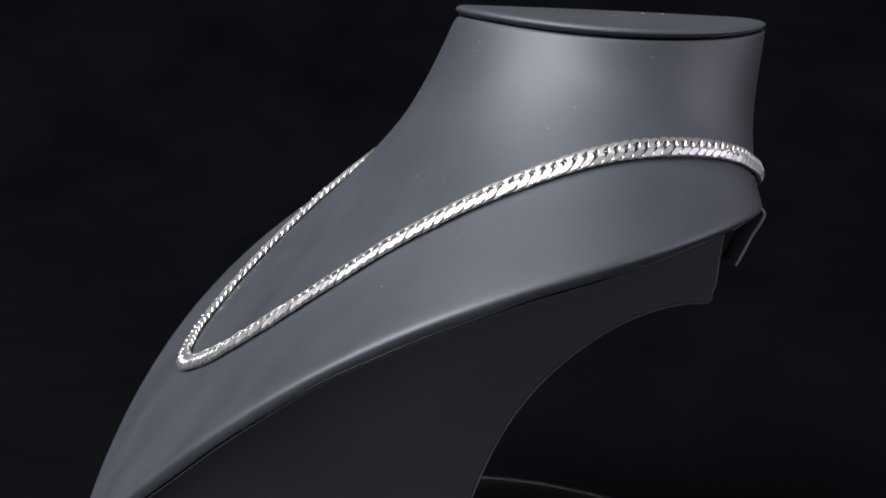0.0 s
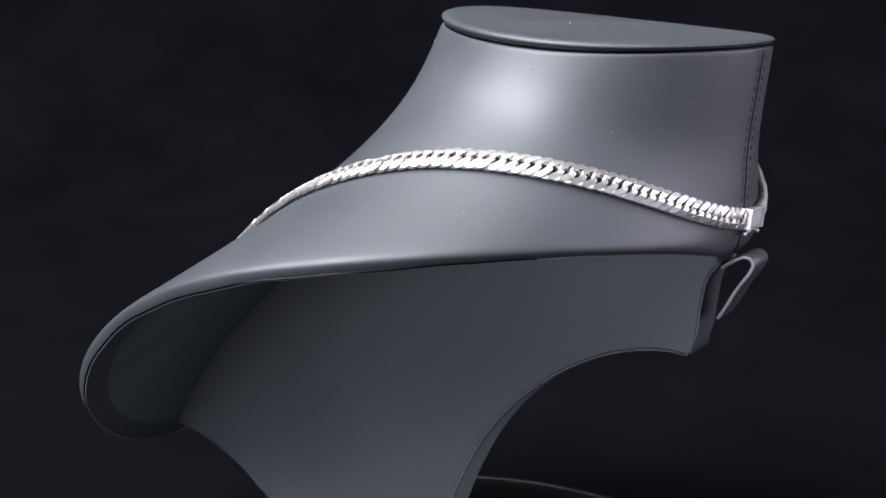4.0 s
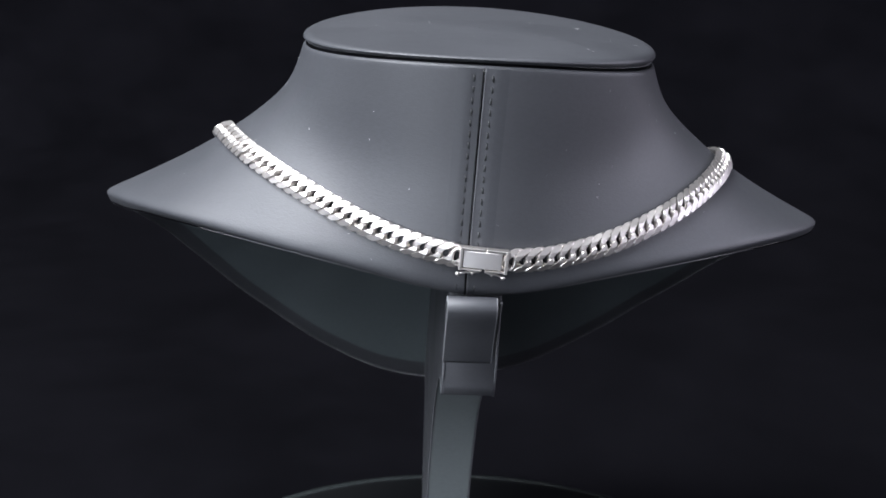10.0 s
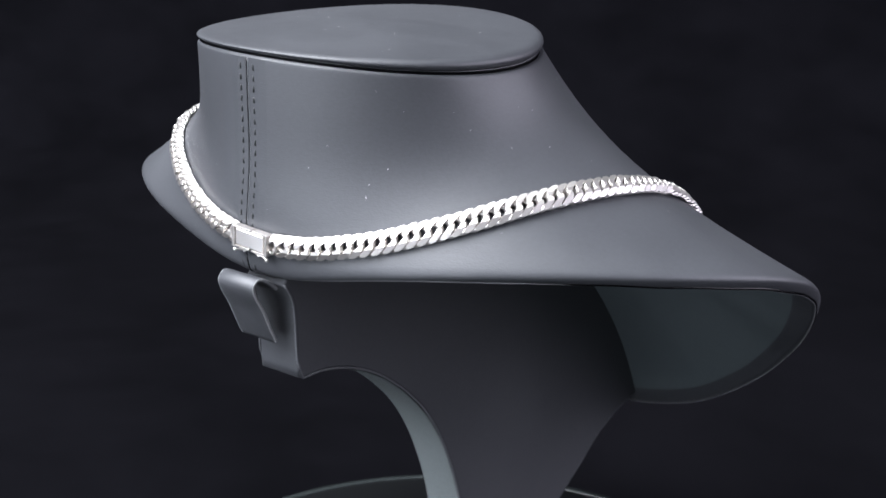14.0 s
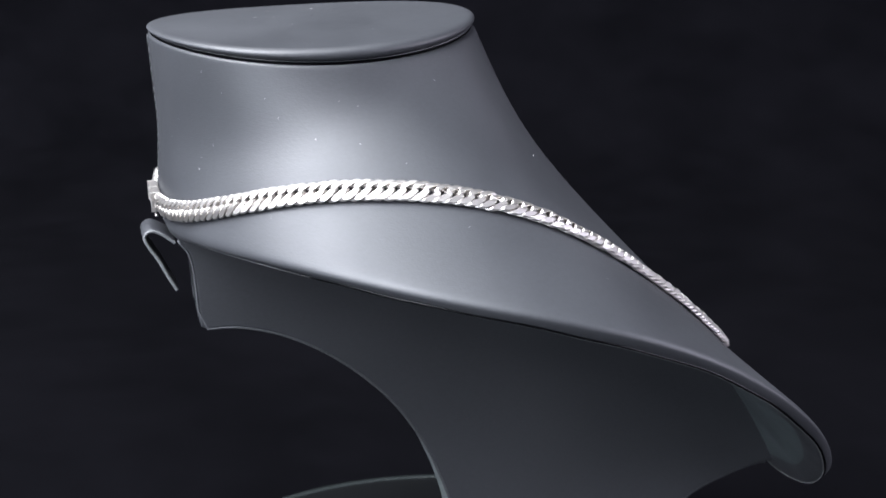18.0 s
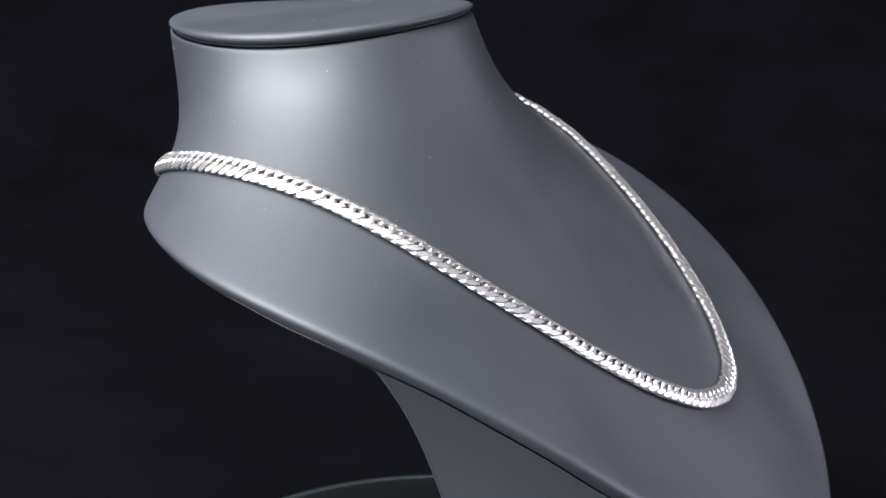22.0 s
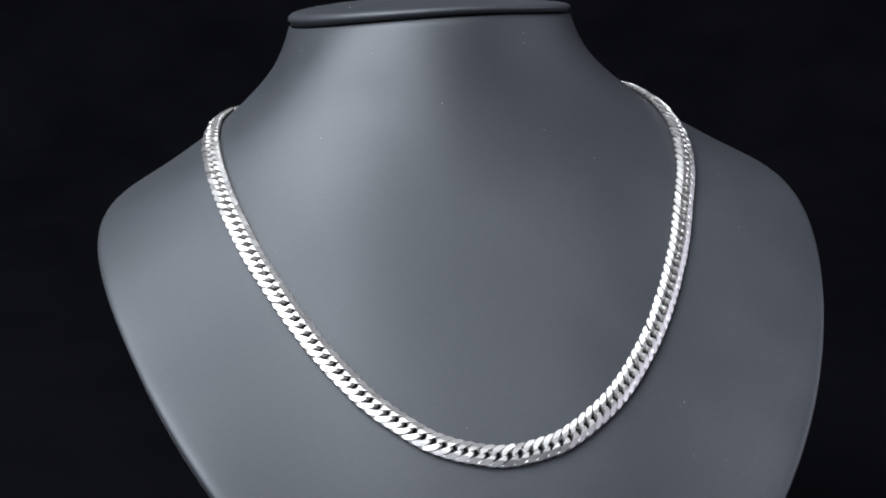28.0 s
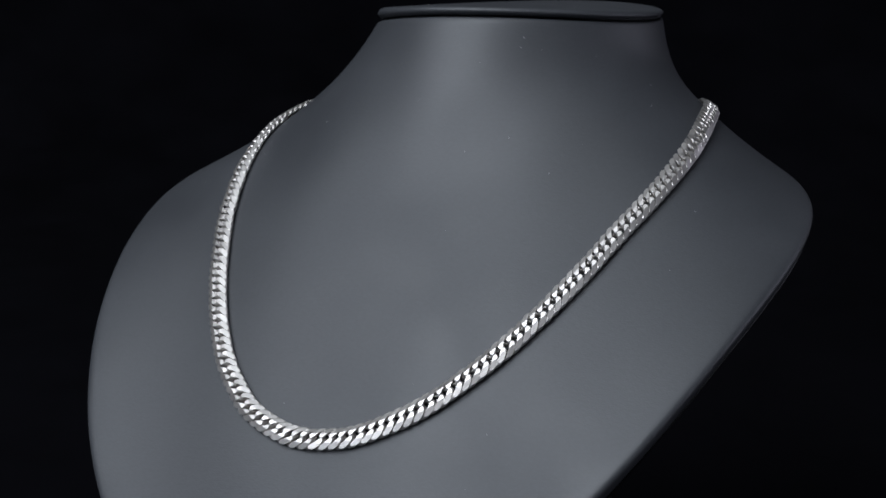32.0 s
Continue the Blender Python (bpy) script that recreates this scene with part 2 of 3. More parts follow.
def build_collar():
    th = np.linspace(-np.pi, np.pi, 361)[:-1]
    s = np.concatenate([[0.0, 0.004, 0.009], np.linspace(0.016, 1.0, 58)])
    # the padded edge turns under; at the nape the crease lies higher, so that the band hangs down to the rim
    nape = ((1 + np.cos(th)) / 2) ** 3
    crease = 0.950 - 0.066 * nape
    rim_at = 1.0 - 0.012 * nape
    outer = np.stack([collar([a], np.minimum(s * c, c))[0] for a, c in zip(th, crease)])
    # rolled lip under the lid
    away = np.stack([np.sin(th), -np.cos(th), 0 * th], 1)
    for row, inset in enumerate((0.0018, 0.0008, 0.0002)):
        outer[:, row] -= away * inset
    # roll of the padded edge: from the outer face round to the lining
    edge, inner = [], []
    last = outer[:, -1]
    mid = np.stack([collar([a], [c])[0, 0] for a, c in zip(th, rim_at)])
    down = mid - last
    reach = np.linalg.norm(down, axis=1)[:, None]
    down /= np.linalg.norm(down, axis=1)[:, None]
    round_ = np.roll(mid, -1, 0) - np.roll(mid, 1, 0)
    out = np.cross(down, round_)
    out /= np.linalg.norm(out, axis=1)[:, None]
    uneven = 1 + 0.05 * np.sin(7 * th + 1.0) + 0.04 * np.sin(13 * th + 2.2) + 0.03 * np.sin(29 * th)
    thick = (0.0056 * (1 - 0.05 * nape) * uneven)[:, None]
    for a in np.linspace(0, 180, 17)[1:]:
        c, v = math.cos(radians(a)), math.sin(radians(a))
        soft = (0.36 + 0.42 * nape)[:, None]
        bend = np.power(abs(c), soft + 0.14)
        edge.append(last + down * reach * np.power(abs(v), soft) - out * thick * (1 - math.copysign(1, c) * bend))
    edge = np.stack(edge, 1)
    ROLL.update(angle=th, rows=np.concatenate([outer[:, -3:], edge[:, :10]], 1))
    for q in np.linspace(0.94, 0.2, 30):
        c = collar(th, [q - 0.01, q, q + 0.01])
        d, r = c[:, 2] - c[:, 0], np.roll(c[:, 1], -1, 0) - np.roll(c[:, 1], 1, 0)
        o = np.cross(d, r)
        o /= np.linalg.norm(o, axis=1)[:, None]
        inner.append(c[:, 1] - o * thick * 2)
    inner = np.stack(inner, 1)
    cap = inner[:, -1:].copy()
    cap[:, :, 0] *= 0.02
    cap[:, :, 1] = MIDDLE + (cap[:, :, 1] - MIDDLE) * 0.02
    body = linked("collar", grid_mesh("collar", np.concatenate([outer, edge], 1) * U, True), LEATHER, stand, "smooth padded leatherette collar")
    lining = linked("lining", grid_mesh("lining", np.concatenate([edge[:, -1:] + 0, inner, cap], 1) * U, True), LINING, stand, "dark inner lining of the collar")
    line = (edge[:, 9] * (1 - nape[:, None]) + edge[:, 10] * nape[:, None]) * U
    part("edge_piping", tube_bm(line, 0.0009 * U, 6, True), GAP, body, "thin glossy dark glued line under the collar edge")
    line = ((edge[:, 10] - out * 0.0003) * (1 - nape[:, None]) + edge[:, 8] * nape[:, None] + down * 0.0004) * U
    part("glue_edge", tube_bm(line, 0.0005 * U, 6, True), GLUE, body, "thin pale glued leather edge")
    framed(body)
    framed(lining)
    return body


collar_part = build_collar()


def build_lid():
    th = np.linspace(-np.pi, np.pi, 193)[:-1]
    cx, cy = NECK["x"], NECK["y"]

    def rows(spec):
        """Rings: share of the ellipse, growth, share of the way from the neck's sheet to the lid's, lift."""
        pts = np.zeros((len(th), len(spec), 3))
        for j, (f, g, w, dz) in enumerate(spec):
            x, y = cx + (NECK["a"] * f + g) * np.sin(th), cy - (NECK["b"] * f + g) * np.cos(th)
            pts[:, j] = np.stack([x, y, warped(NECK, x, y) * (1 - w) + warped(LID, x, y) * w + dz], 1)
        return pts * U
    gap = linked("gap_band", grid_mesh("gap_band", rows([(1, -0.0012, 0, -0.0003), (1, -0.0022, 0, 0.0003), (1, -0.0032, 0, 0.0008), (1, -0.0034, 0, 0.0028), (0.0, 0.0005, 0, 0.0028)]), True), GAP, stand, "glossy black gap under the lid")
    edge = [(0, 0.0005, 0, 0.0016), (1, -0.004, 0, 0.0016), (1, -0.0016, 0, 0.0016)]
    for a in range(-75, 91, 15):
        up = 0.5 + 0.5 * math.sin(radians(a))
        edge.append((1, 0.0004 - 0.0080 + 0.0080 * max(0.0, math.cos(radians(a))) ** 0.8, up, 0.0016 * (1 - up)))
    edge += [(f, -0.0076 * f, 1, 0.0030 * (1 - f * f)) for f in (0.95, 0.88, 0.8, 0.6, 0.4, 0.2, 0.005)]
    lid = linked("lid", grid_mesh("lid", rows(edge), True), LEATHER, stand, "flat padded round lid on the neck")
    framed(gap)
    framed(lid)
    return lid


lid_part = build_lid()

BOARD_X = -0.0028
BOARD_HALF = 0.0163
BACK = [(-0.207, 0.0235), (-0.1995, 0.0125), (-0.1965, -0.004), (-0.1950, -0.022), (-0.1930, -0.0415)]
UNDER = [(-0.1885, -0.0432), (-0.171, -0.0430), (-0.151, -0.0468), (-0.1285, -0.0545), (-0.1055, -0.0668), (-0.0835, -0.0825), (-0.0627, -0.1012),
         (-0.0462, -0.1205), (-0.0324, -0.1415), (-0.0205, -0.165), (-0.011, -0.188), (-0.003, -0.215), (0.0, -0.250), (-0.008, -0.280), (-0.030, -0.300)]
FRONT = [(0.150, -0.300), (0.128, -0.284), (0.130, -0.266), (0.150, -0.2490), (0.176, -0.2310), (0.2029, -0.2122), (0.2305, -0.2005), (0.250, -0.1950), (0.262, -0.1935)]


def board_x(y):
    """Middle of the board across: it stands a little askew under the collar."""
    return BOARD_X + 0.0006 + 0.0168 * (y + 0.19)


def build_board():
    fs = np.linspace(0.965, 0.35, 10)
    p, n = collar_frame(np.full(10, math.pi), fs)
    top = [(q[1] - m[1] * 0.0080, q[2] - m[2] * 0.0080) for q, m in zip(p, n)] + [(-0.08, 0.07), (-0.17, 0.06), (-0.195, 0.045)]
    back, under, front = spline(BACK, 14), spline(UNDER, 44), spline(FRONT, 26)
    outline = np.vstack([back, under, front, np.array(top)])
    n = len(outline)
    bm = bmesh.new()
    rings = []
    mid = outline.copy()
    along = np.roll(mid, -1, 0) - np.roll(mid, 1, 0)
    along /= np.linalg.norm(along, axis=1)[:, None]
    inward = np.stack([-along[:, 1], along[:, 0]], 1)
    b = 0.0018
    for x, inset in ((-1, b), (-1 + b * 0.3 / BOARD_HALF, b * 0.3), (-1 + b / BOARD_HALF, 0), (1 - b / BOARD_HALF, 0), (1 - b * 0.3 / BOARD_HALF, b * 0.3), (1, b)):
        p = outline + inward * inset
        rings.append([bm.verts.new(((board_x(q[0]) + x * BOARD_HALF) * U, q[0] * U, q[1] * U)) for q in p])
    for r, q in zip(rings, rings[1:]):
        for i in range(n):
            j = (i + 1) % n
            bm.faces.new((r[i], r[j], q[j], q[i]))
    bm.faces.new(rings[0][::-1])
    bm.faces.new(rings[-1])
    bmesh.ops.recalc_face_normals(bm, faces=bm.faces)
    board = framed(part("support_board", bm, LEATHER, stand, "thick curved leatherette support board", True))
    board.data.polygons.foreach_set("use_smooth", [len(p.vertices) == 4 for p in board.data.polygons])
    # paler strip along the hollow underside
    d = np.gradient(under[3:], axis=0)
    d /= np.linalg.norm(d, axis=1)[:, None]
    low = under[3:] + np.stack([d[:, 1], -d[:, 0]], 1) * 0.0007
    strip = np.stack([np.stack([board_x(low[:, 0]) + k * (BOARD_HALF - 0.0012), low[:, 0], low[:, 1] - 0.0006 * abs(k)], 1) for k in (-1.0, -0.97, -0.3, -0.1, 0.1, 0.3, 0.97, 1.0)], 1)
    linked("edge_strip", grid_mesh("edge_strip", strip * U), EDGE_STRIP, board, "paler strip along the hollow edge")
    for side in (-1, 1):
        for name, line in (("edge_seam", np.vstack([back[:-2], under])), ("edge_seam", front)):
            path = np.stack([board_x(line[:, 0]) + side * (BOARD_HALF - 0.0004), line[:, 0], line[:, 1]], 1) * U
            seam = part(name, tube_bm(path, (0.0008 if line is not front else 0.0005) * U, 6), EDGE_TAPE if line is not front else LEATHER, board, "thin raised glued seam")
    return board


board_part = build_board()


def build_strap():
    line = spline([(-0.2085, -0.0140), (-0.2140, -0.0040), (-0.2200, 0.0080), (-0.2275, 0.0200), (-0.2290, 0.0262), (-0.2245, 0.0298), (-0.2170, 0.0270), (-0.2085, 0.0205)], 40)
    d = np.gradient(line, axis=0)
    d /= np.linalg.norm(d, axis=1)[:, None]
    nrm = np.stack([-d[:, 1], d[:, 0]], 1)
    h = 0.0012
    loop = np.vstack([line + nrm * h, (line - nrm * h)[::-1]])
    xs = [BOARD_X - 0.0168, BOARD_X - 0.0163, BOARD_X + 0.0112, BOARD_X + 0.0117]
    k = [0.75, 1.0, 1.0, 0.75]
    bm = bmesh.new()
    rings = []
    for x, f in zip(xs, k):
        lp = np.vstack([line + nrm * h * f, (line - nrm * h * f)[::-1]])
        rings.append([bm.verts.new((x * U, q[0] * U, q[1] * U)) for q in lp])
    n = len(loop)
    for r, q in zip(rings, rings[1:]):
        for i in range(n):
            j = (i + 1) % n
            bm.faces.new((r[i], q[i], q[j], r[j]))
    strap = framed(part("hook_strap", bm, LEATHER, stand, "folded leatherette strap hooked at the nape"))
    m = len(line)
    for side, ring_x in ((0, xs[0] - 0.0003), (1, xs[3] + 0.0003)):
        bm = bmesh.new()
        a = [bm.verts.new((ring_x * U, *(q * U))) for q in line + nrm * h * 0.9]
        b = [bm.verts.new((ring_x * U, *(q * U))) for q in line - nrm * h * 0.9]
        inner = xs[0] + 0.0002 if side == 0 else xs[3] - 0.0002
        a2 = [bm.verts.new((inner * U, *(q * U))) for q in line + nrm * h * 0.8]
        b2 = [bm.verts.new((inner * U, *(q * U))) for q in line - nrm * h * 0.8]
        for i in range(m - 1):
            bm.faces.new((a[i], b[i], b[i + 1], a[i + 1]))
            bm.faces.new((a[i], a[i + 1], a2[i + 1], a2[i]))
            bm.faces.new((b[i], b2[i], b2[i + 1], b[i + 1]))
        bmesh.ops.recalc_face_normals(bm, faces=bm.faces)
        part("cut_edge", bm, CUT, strap, "pale raw cut edge of the strap")
    return strap


strap_part = build_strap()

# ---- necklace ----
necklace = new("chain_necklace")
tagged(necklace, "polished silver curb chain necklace with a box clasp", "necklace")
CHAIN_WIDE, CHAIN_THICK = 0.0142, 0.0056
LINKS = 187
TWIST, SKEW = 46.0, -0.02
CLASP = 0.0315


def chain_path(count=1440):
    """The chain's centre line on the collar: places, tangents and normals, with the length along it."""
    th = np.linspace(0, 2 * np.pi, count, endpoint=False)
    r, z = waves_both(th, CHAIN_R), waves_both(th, CHAIN_Z)
    grid = np.linspace(0.15, 0.99, 169)
    pr, pz = profile(th, grid)
    best = np.hypot(pr - r[:, None], pz - z[:, None]).argmin(1)
    s = grid[best]
    w = np.ones(25) / 25
    s = np.convolve(np.concatenate([s[-24:], s, s[:24]]), w, "same")[24:-24]
    p, n = collar_frame(th, s)
    p = p + n * CHAIN_THICK * 0.52
    return p, n


PATH, NORMALS = chain_path()
STEP = np.linalg.norm(np.roll(PATH, -1, 0) - PATH, axis=1)
ALONG = np.concatenate([[0], np.cumsum(STEP)])
TOTAL = ALONG[-1]


def chain_frame(d):
    """Pose on the chain at the length d (plan units): x along, y across, z outward."""
    d = d % TOTAL

    def at(values, q):
        q = q % TOTAL
        v = np.vstack([values, values[:1]])
        return np.array([np.interp(q, ALONG, v[:, k]) for k in range(3)])
    p, n = at(PATH, d), at(NORMALS, d)
    t = at(PATH, d + 0.004) - at(PATH, d - 0.004)
    t /= np.linalg.norm(t)
    n = n - t * (n @ t)
    n /= np.linalg.norm(n)
    w = np.cross(n, t)
    m = Matrix(((t[0], w[0], n[0], p[0] * U), (t[1], w[1], n[1], p[1] * U), (t[2], w[2], n[2], p[2] * U), (0, 0, 0, 1)))
    return m


def link_mesh(pitch):
    """One link of a double curb chain: an oval ring of thick wire, twisted a quarter turn, ground to six flats."""
    wire_r = CHAIN_WIDE * 0.127
    long, wide = pitch * 1.06, CHAIN_WIDE * 0.52 - wire_r
    count, sides = 64, 18
    phi = np.linspace(0, 2 * np.pi, count, endpoint=False)
    rho = wide * np.sign(np.sin(phi)) * np.abs(np.sin(phi)) ** 0.84
    twist = -radians(TWIST) * np.cos(phi)
    line = np.stack([long * np.cos(phi) - SKEW * rho, rho * np.cos(twist), rho * np.sin(twist)], 1)
    along = np.roll(line, -1, 0) - np.roll(line, 1, 0)
    along /= np.linalg.norm(along, axis=1)[:, None]
    # carry a frame round the ring: its first axis points away from the ring's middle
    outw = line - (line * along).sum(1)[:, None] * along
    outw /= np.linalg.norm(outw, axis=1)[:, None]
    upw = np.cross(along, outw)
    a = np.linspace(0, 2 * np.pi, sides, endpoint=False)
    pts = line[:, None] + wire_r * (np.cos(a)[None, :, None] * outw[:, None] + np.sin(a)[None, :, None] * upw[:, None])
    mesh = grid_mesh("link", pts * U, True, True)
    bm = bmesh.new()
    bm.from_mesh(mesh)
    flat, knee, edge = CHAIN_THICK / 2, CHAIN_WIDE * 0.22, CHAIN_WIDE / 2
    slope = (flat - 0.0010) / (edge - knee)
    cuts = [((0, 0, k * flat), (0, 0, k)) for k in (-1, 1)] + [((0, k * edge, 0), (0, k, 0)) for k in (-1, 1)]
    cuts += [((0, j * knee, k * flat), (0, j * slope, k)) for j in (-1, 1) for k in (-1, 1)]
    for at, normal in cuts:
        bmesh.ops.bisect_plane(bm, geom=bm.verts[:] + bm.edges[:] + bm.faces[:], dist=1e-8, plane_co=Vector(at) * U, plane_no=normal, clear_outer=True)
        bmesh.ops.holes_fill(bm, edges=[e for e in bm.edges if e.is_boundary], sides=0)
    bmesh.ops.remove_doubles(bm, verts=bm.verts[:], dist=2e-6)
    bmesh.ops.recalc_face_normals(bm, faces=bm.faces)
    bm.to_mesh(mesh)
    bm.free()
    mesh.polygons.foreach_set("use_smooth", [True] * len(mesh.polygons))
    mesh.set_sharp_from_angle(angle=radians(24))
    return mesh


def build_links():
    pitch = (TOTAL - CLASP) / LINKS
    mesh = link_mesh(pitch)
    mesh.materials.append(SILVER)
    start = CLASP_AT + CLASP / 2
    rng = random.Random(3)
    for i in range(LINKS):
        ob = new("link", mesh)
        ob.parent = necklace
        ob.matrix_basis = LEAN @ chain_frame(start + (i + 0.5) * pitch) @ Matrix.Rotation(rng.gauss(0, 0.045), 4, "X") @ Matrix.Rotation(rng.gauss(0, 0.045), 4, "Y")


# length along the path at which the clasp's middle lies
CLASP_AT = float(ALONG[np.argmin(np.abs(PATH[:, 0] - 0.0) + 10 * (PATH[:, 1] > 0))])
build_links()


def silver_box(name, size, at, bevel, parent, label=""):
    bm = box_bm([v * U for v in size], bevel * U, [v * U for v in at])
    return part(name, bm, SILVER, parent, label, False)


def ball_bm(at, radius):
    bm = bmesh.new()
    bmesh.ops.create_uvsphere(bm, u_segments=14, v_segments=9, radius=radius * U, matrix=Matrix.Translation([v * U for v in at]))
    return bm


def build_clasp():
    clasp = silver_box("clasp", (0.0246, 0.0118, 0.0012), (0, 0, -0.0022), 0.0003, necklace, "polished box clasp with two side safety catches")
    clasp.matrix_basis = LEAN @ chain_frame(CLASP_AT) @ Matrix.Translation((0, 0, 0.0006 * U)) @ Matrix.Diagonal((1.10, 1.06, 1.0, 1.0))
    # outer frame: a bracket at each end, two rails above and two below, an open slot round the pusher plate
    silver_box("bracket", (0.0016, 0.0130, 0.0060), (-0.0121, 0, 0.0010), 0.0003, clasp)
    silver_box("bracket", (0.0018, 0.0130, 0.0060), (0.0121, 0, 0.0010), 0.0003, clasp)
    silver_box("rail", (0.0118, 0.0012, 0.0054), (-0.0056, 0.0059, 0.0008), 0.0003, clasp)
    silver_box("rail", (0.0102, 0.0012, 0.0054), (0.0064, 0.0059, 0.0008), 0.0003, clasp)
    silver_box("rail", (0.0110, 0.0011, 0.0052), (-0.0060, -0.0059, 0.0007), 0.0003, clasp)
    silver_box("rail", (0.0102, 0.0011, 0.0052), (0.0064, -0.0059, 0.0007), 0.0003, clasp)
    xs = np.linspace(-0.0106, 0.0094, 15)
    bm = bmesh.new()
    rings = []
    for x in xs:
        u = (x + 0.0006) / 0.0100
        half = 0.0049
        roof = 0.0034 - 0.0005 * u * u
        rings.append([bm.verts.new((x * U, y * U, z * U)) for y, z in ((-half, -0.0012), (-half, roof - 0.0005), (-half + 0.0005, roof), (half - 0.0005, roof), (half, roof - 0.0005), (half, -0.0012))])
    for p, q in zip(rings, rings[1:]):
        for k in range(6):
            bm.faces.new((p[k], q[k], q[(k + 1) % 6], p[(k + 1) % 6]))
    bm.faces.new(rings[0])
    bm.faces.new(rings[-1][::-1])
    bmesh.ops.recalc_face_normals(bm, faces=bm.faces)
    tongue = part("tongue_plate", bm, BRIGHT_SILVER, clasp, "polished pusher plate, its bright reflections put into the colour")
    tongue.data.set_sharp_from_angle(angle=radians(25))
    for sign, reach in ((-1, 0.0128), (1, 0.0112)):
        line = spline([(sign * 0.0012, -0.0066, 0.0012), (sign * 0.0045, -0.0074, 0.0016), (sign * 0.0080, -0.0078, 0.0012), (sign * reach, -0.0092, 0.0010)], 14) * U
        catch = part("safety_catch", tube_bm(line, 0.0006 * U, 8), SILVER, clasp, "thin bent safety catch with a ball end")
        part("ball", ball_bm((sign * reach, -0.0093, 0.0010), 0.00125), SILVER, catch)
        part("ball", ball_bm((sign * 0.0052, -0.0080, 0.0014), 0.0009), SILVER, catch)
    for sign in (-1, 1):
        a = np.linspace(0, 2 * np.pi, 21)[:-1]
        loop = np.stack([sign * 0.0142 + 0.0026 * np.cos(a), 0.0044 * np.sin(a), 0.0002 + 0 * a], 1) * U
        part("end_loop", tube_bm(loop, 0.0010 * U, 8, True), SILVER, clasp)


build_clasp()


# ---- stand details: nape seam, stitches, dust ----
def seam_x(s):
    return -0.0058 - 0.0040 * s


def on_collar(x, s, lift):
    """Place on the nape at the distance x across and fraction s down, lifted off the surface."""
    th = x / 0.157
    p, n = collar_frame(np.atleast_1d(th), np.atleast_1d(s))
    return p[0] + n[0] * lift


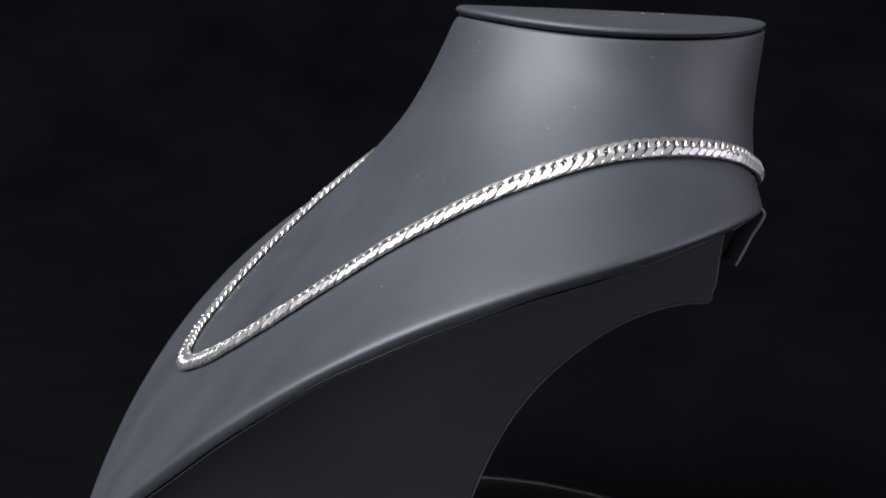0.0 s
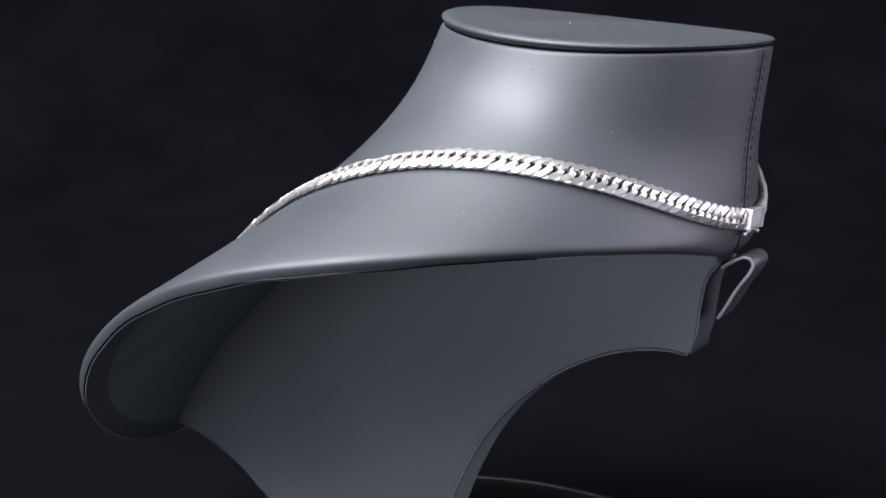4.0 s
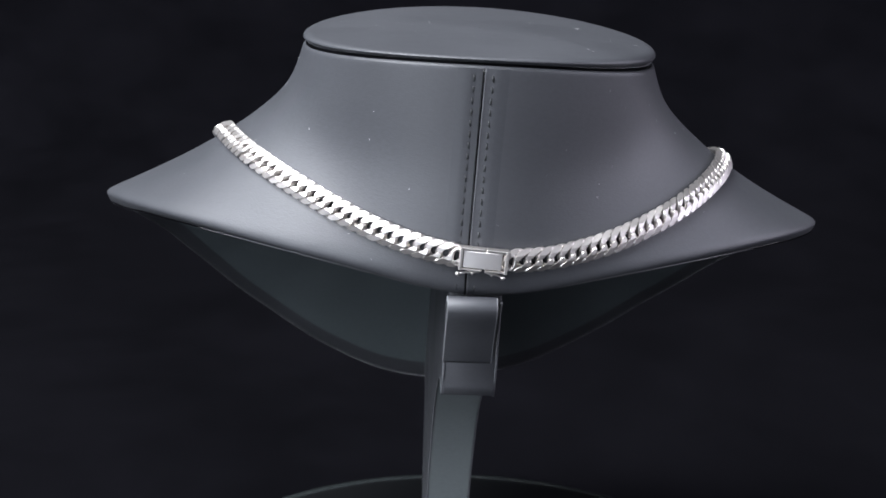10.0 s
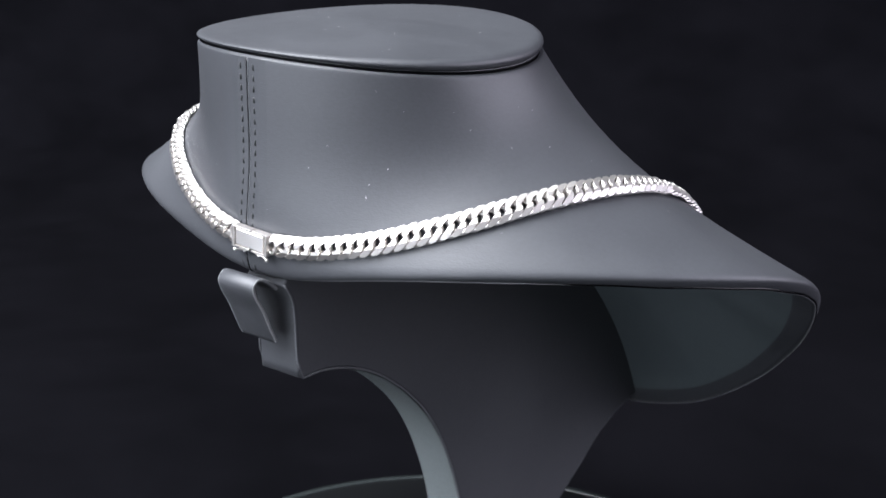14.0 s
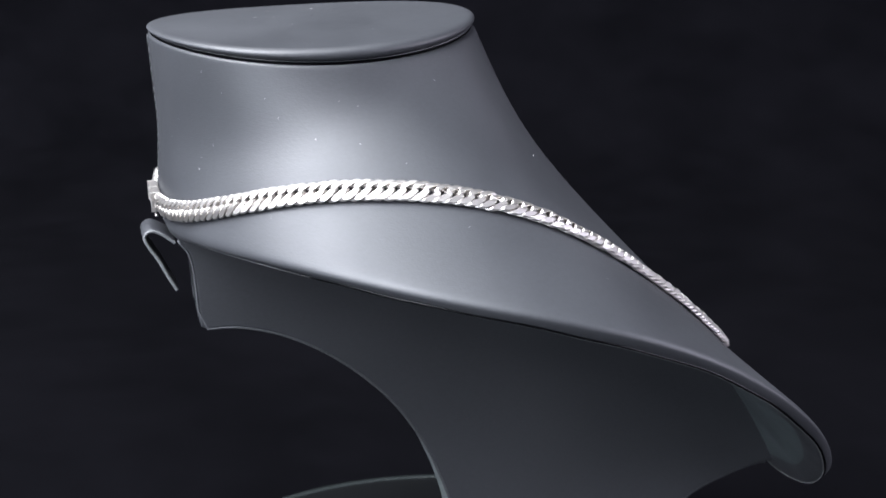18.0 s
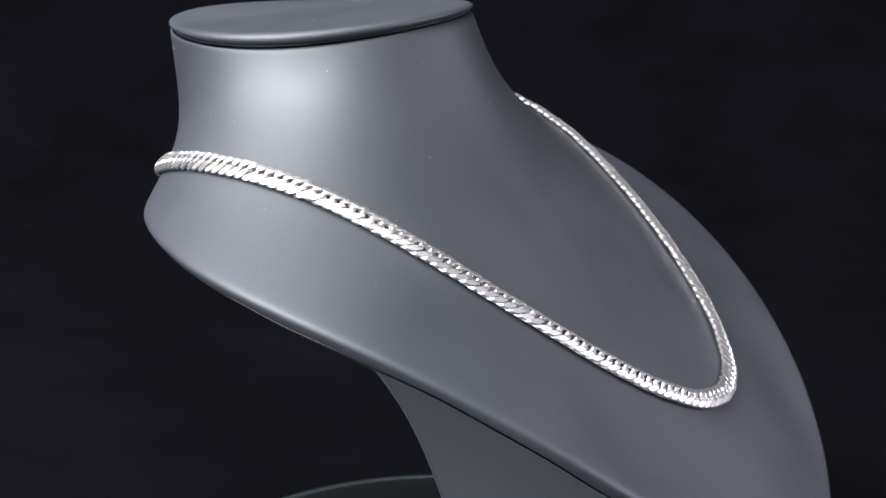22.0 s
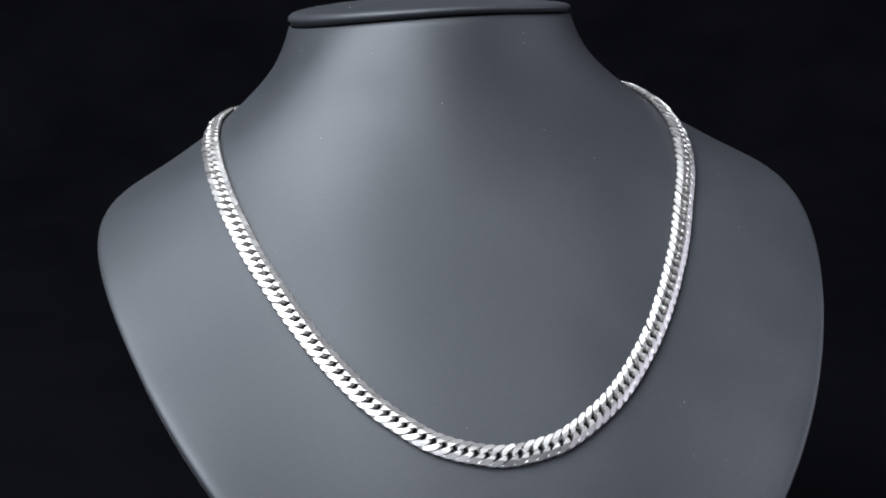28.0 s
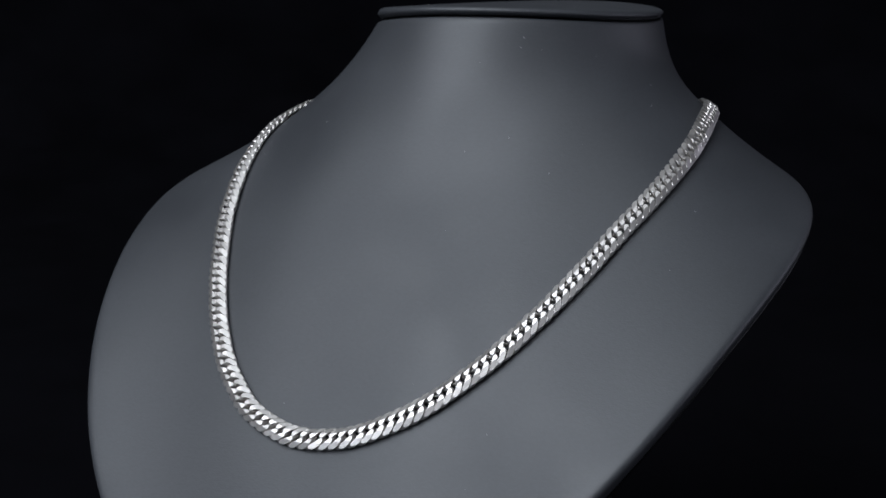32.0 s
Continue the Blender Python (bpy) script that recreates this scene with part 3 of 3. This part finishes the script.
def build_seam():
    ss = np.linspace(0.012, 0.890, 42)
    us = [(-0.0150, -0.0001), (-0.0136, 0.0001), (-0.0100, 0.0001), (-0.0055, 0.0004), (-0.0050, 0.0002), (-0.0030, 0.0005), (-0.0007, 0.0001), (0.0007, 0.0001), (0.0030, 0.0005), (0.0050, 0.0002), (0.0055, 0.0004), (0.0100, 0.0001), (0.0136, 0.0001), (0.0150, -0.0001)]
    pts = np.array([[on_collar(seam_x(s) + u, s, h) for u, h in us] for s in ss])
    band = linked("seam_band", grid_mesh("seam_band", pts * U), BAND, stand, "darker flattened leather band along the nape seam")
    framed(band)
    line = np.array([on_collar(seam_x(s), s, 0.0000) for s in ss]) * U
    part("seam_fold", tube_bm(line, 0.0007 * U, 8), GAP, band, "glossy dark fold of the seam")
    # the fold's thin highlight, painted as a lighter tube beside it
    line = np.array([on_collar(seam_x(s) + 0.0010, s, 0.0003) for s in ss]) * U
    part("seam_edge", tube_bm(line, 0.0004 * U, 6), FOLD_GLINT, band, "thin highlight along the seam fold, put into the colour")
    # the seam's end, over the rolled edge at the nape
    def over_roll(x):
        turn = x / 0.157
        return np.array([[np.interp(turn, ROLL["angle"], ROLL["rows"][:, j, k]) for k in range(3)] for j in range(ROLL["rows"].shape[1])])
    tail = over_roll(seam_x(0.9)) * U
    part("seam_fold", tube_bm(tail, 0.0007 * U, 8), GAP, band, "glossy dark fold of the seam")
    part("seam_edge", tube_bm(over_roll(seam_x(0.9) + 0.0011) * U, 0.0005 * U, 6), FOLD_GLINT, band, "thin highlight along the seam fold, put into the colour")
    for side in (-0.0052, 0.0052):
        row = over_roll(seam_x(0.9) + side) * U
        for a in (0, 4, 8):
            part("stitch", tube_bm(row[a:a + 3], 0.0005 * U, 6), THREAD, band)
    dash = tube_bm(np.array([(0, -0.0002, -0.0016), (0, 0.0002, -0.0009), (0, 0.0003, 0), (0, 0.0002, 0.0009), (0, -0.0002, 0.0016)]) * U, 0.00055 * U, 6)
    mesh = bpy.data.meshes.new("stitch")
    dash.to_mesh(mesh)
    dash.free()
    mesh.materials.append(THREAD)
    mesh.polygons.foreach_set("use_smooth", [True] * len(mesh.polygons))
    for side in (-0.0052, 0.0052):
        for k in range(18):
            s = 0.05 + k * 0.0470
            p = on_collar(seam_x(s) + side, s, 0.0003)
            ob = new("stitch", mesh)
            ob.parent = band
            ob.matrix_basis = Matrix.Translation(p * U) @ Matrix.Rotation(radians(180), 4, "Z") @ Matrix.Rotation(random.uniform(-0.12, 0.12), 4, "Y")


build_seam()


def build_dust():
    rng = random.Random(7)
    bm = bmesh.new()

    def fleck(p, n, size):
        a = Vector(n).orthogonal().normalized()
        a.rotate(Matrix.Rotation(rng.uniform(0, 6.28), 3, Vector(n)))
        b = Vector(n).cross(a)
        p = Vector(p)
        long = size * rng.uniform(1, 2.4)
        vs = [bm.verts.new((p + a * long) * U), bm.verts.new((p + b * size * 0.7) * U), bm.verts.new((p - a * long) * U), bm.verts.new((p - b * size * 0.7) * U), bm.verts.new((p + Vector(n) * size * 0.7) * U)]
        for i in range(4):
            bm.faces.new((vs[i], vs[(i + 1) % 4], vs[4]))
    th = [rng.uniform(-math.pi, math.pi) for _ in range(64)]
    s = [rng.uniform(0.04, 0.93) for _ in range(64)]
    p, n = collar_frame(np.array(th), np.array(s))
    for q, m in zip(p, n):
        fleck(q, m, rng.uniform(0.0002, 0.00045))
    for _ in range(26):
        r, a = 0.1 * math.sqrt(rng.random()), rng.uniform(0, 6.28)
        x, y = NECK["x"] + r * math.cos(a), NECK["y"] + r * math.sin(a)
        f = r / 0.11
        fleck((x, y, warped(LID, x, y) + 0.0030 * (1 - f * f)), (0, 0, 1), rng.uniform(0.0002, 0.00045))
    bmesh.ops.recalc_face_normals(bm, faces=bm.faces)
    dust = framed(part("dust_flecks", bm, DUST, stand, "scattered pale dust flecks", False))
    dust["kind"] = "stuff"


build_dust()


def motions():
    rows = [(k * 0.5, k * 0.5) for k in range(int(DURATION * 2) + 1)]
    turn = [(t, pose(0, 0, 0, 0, 0, SPIN * (t - 10.0))) for t, _ in rows]
    for thing in (stand, necklace, platter):
        walk(thing, turn)


motions()
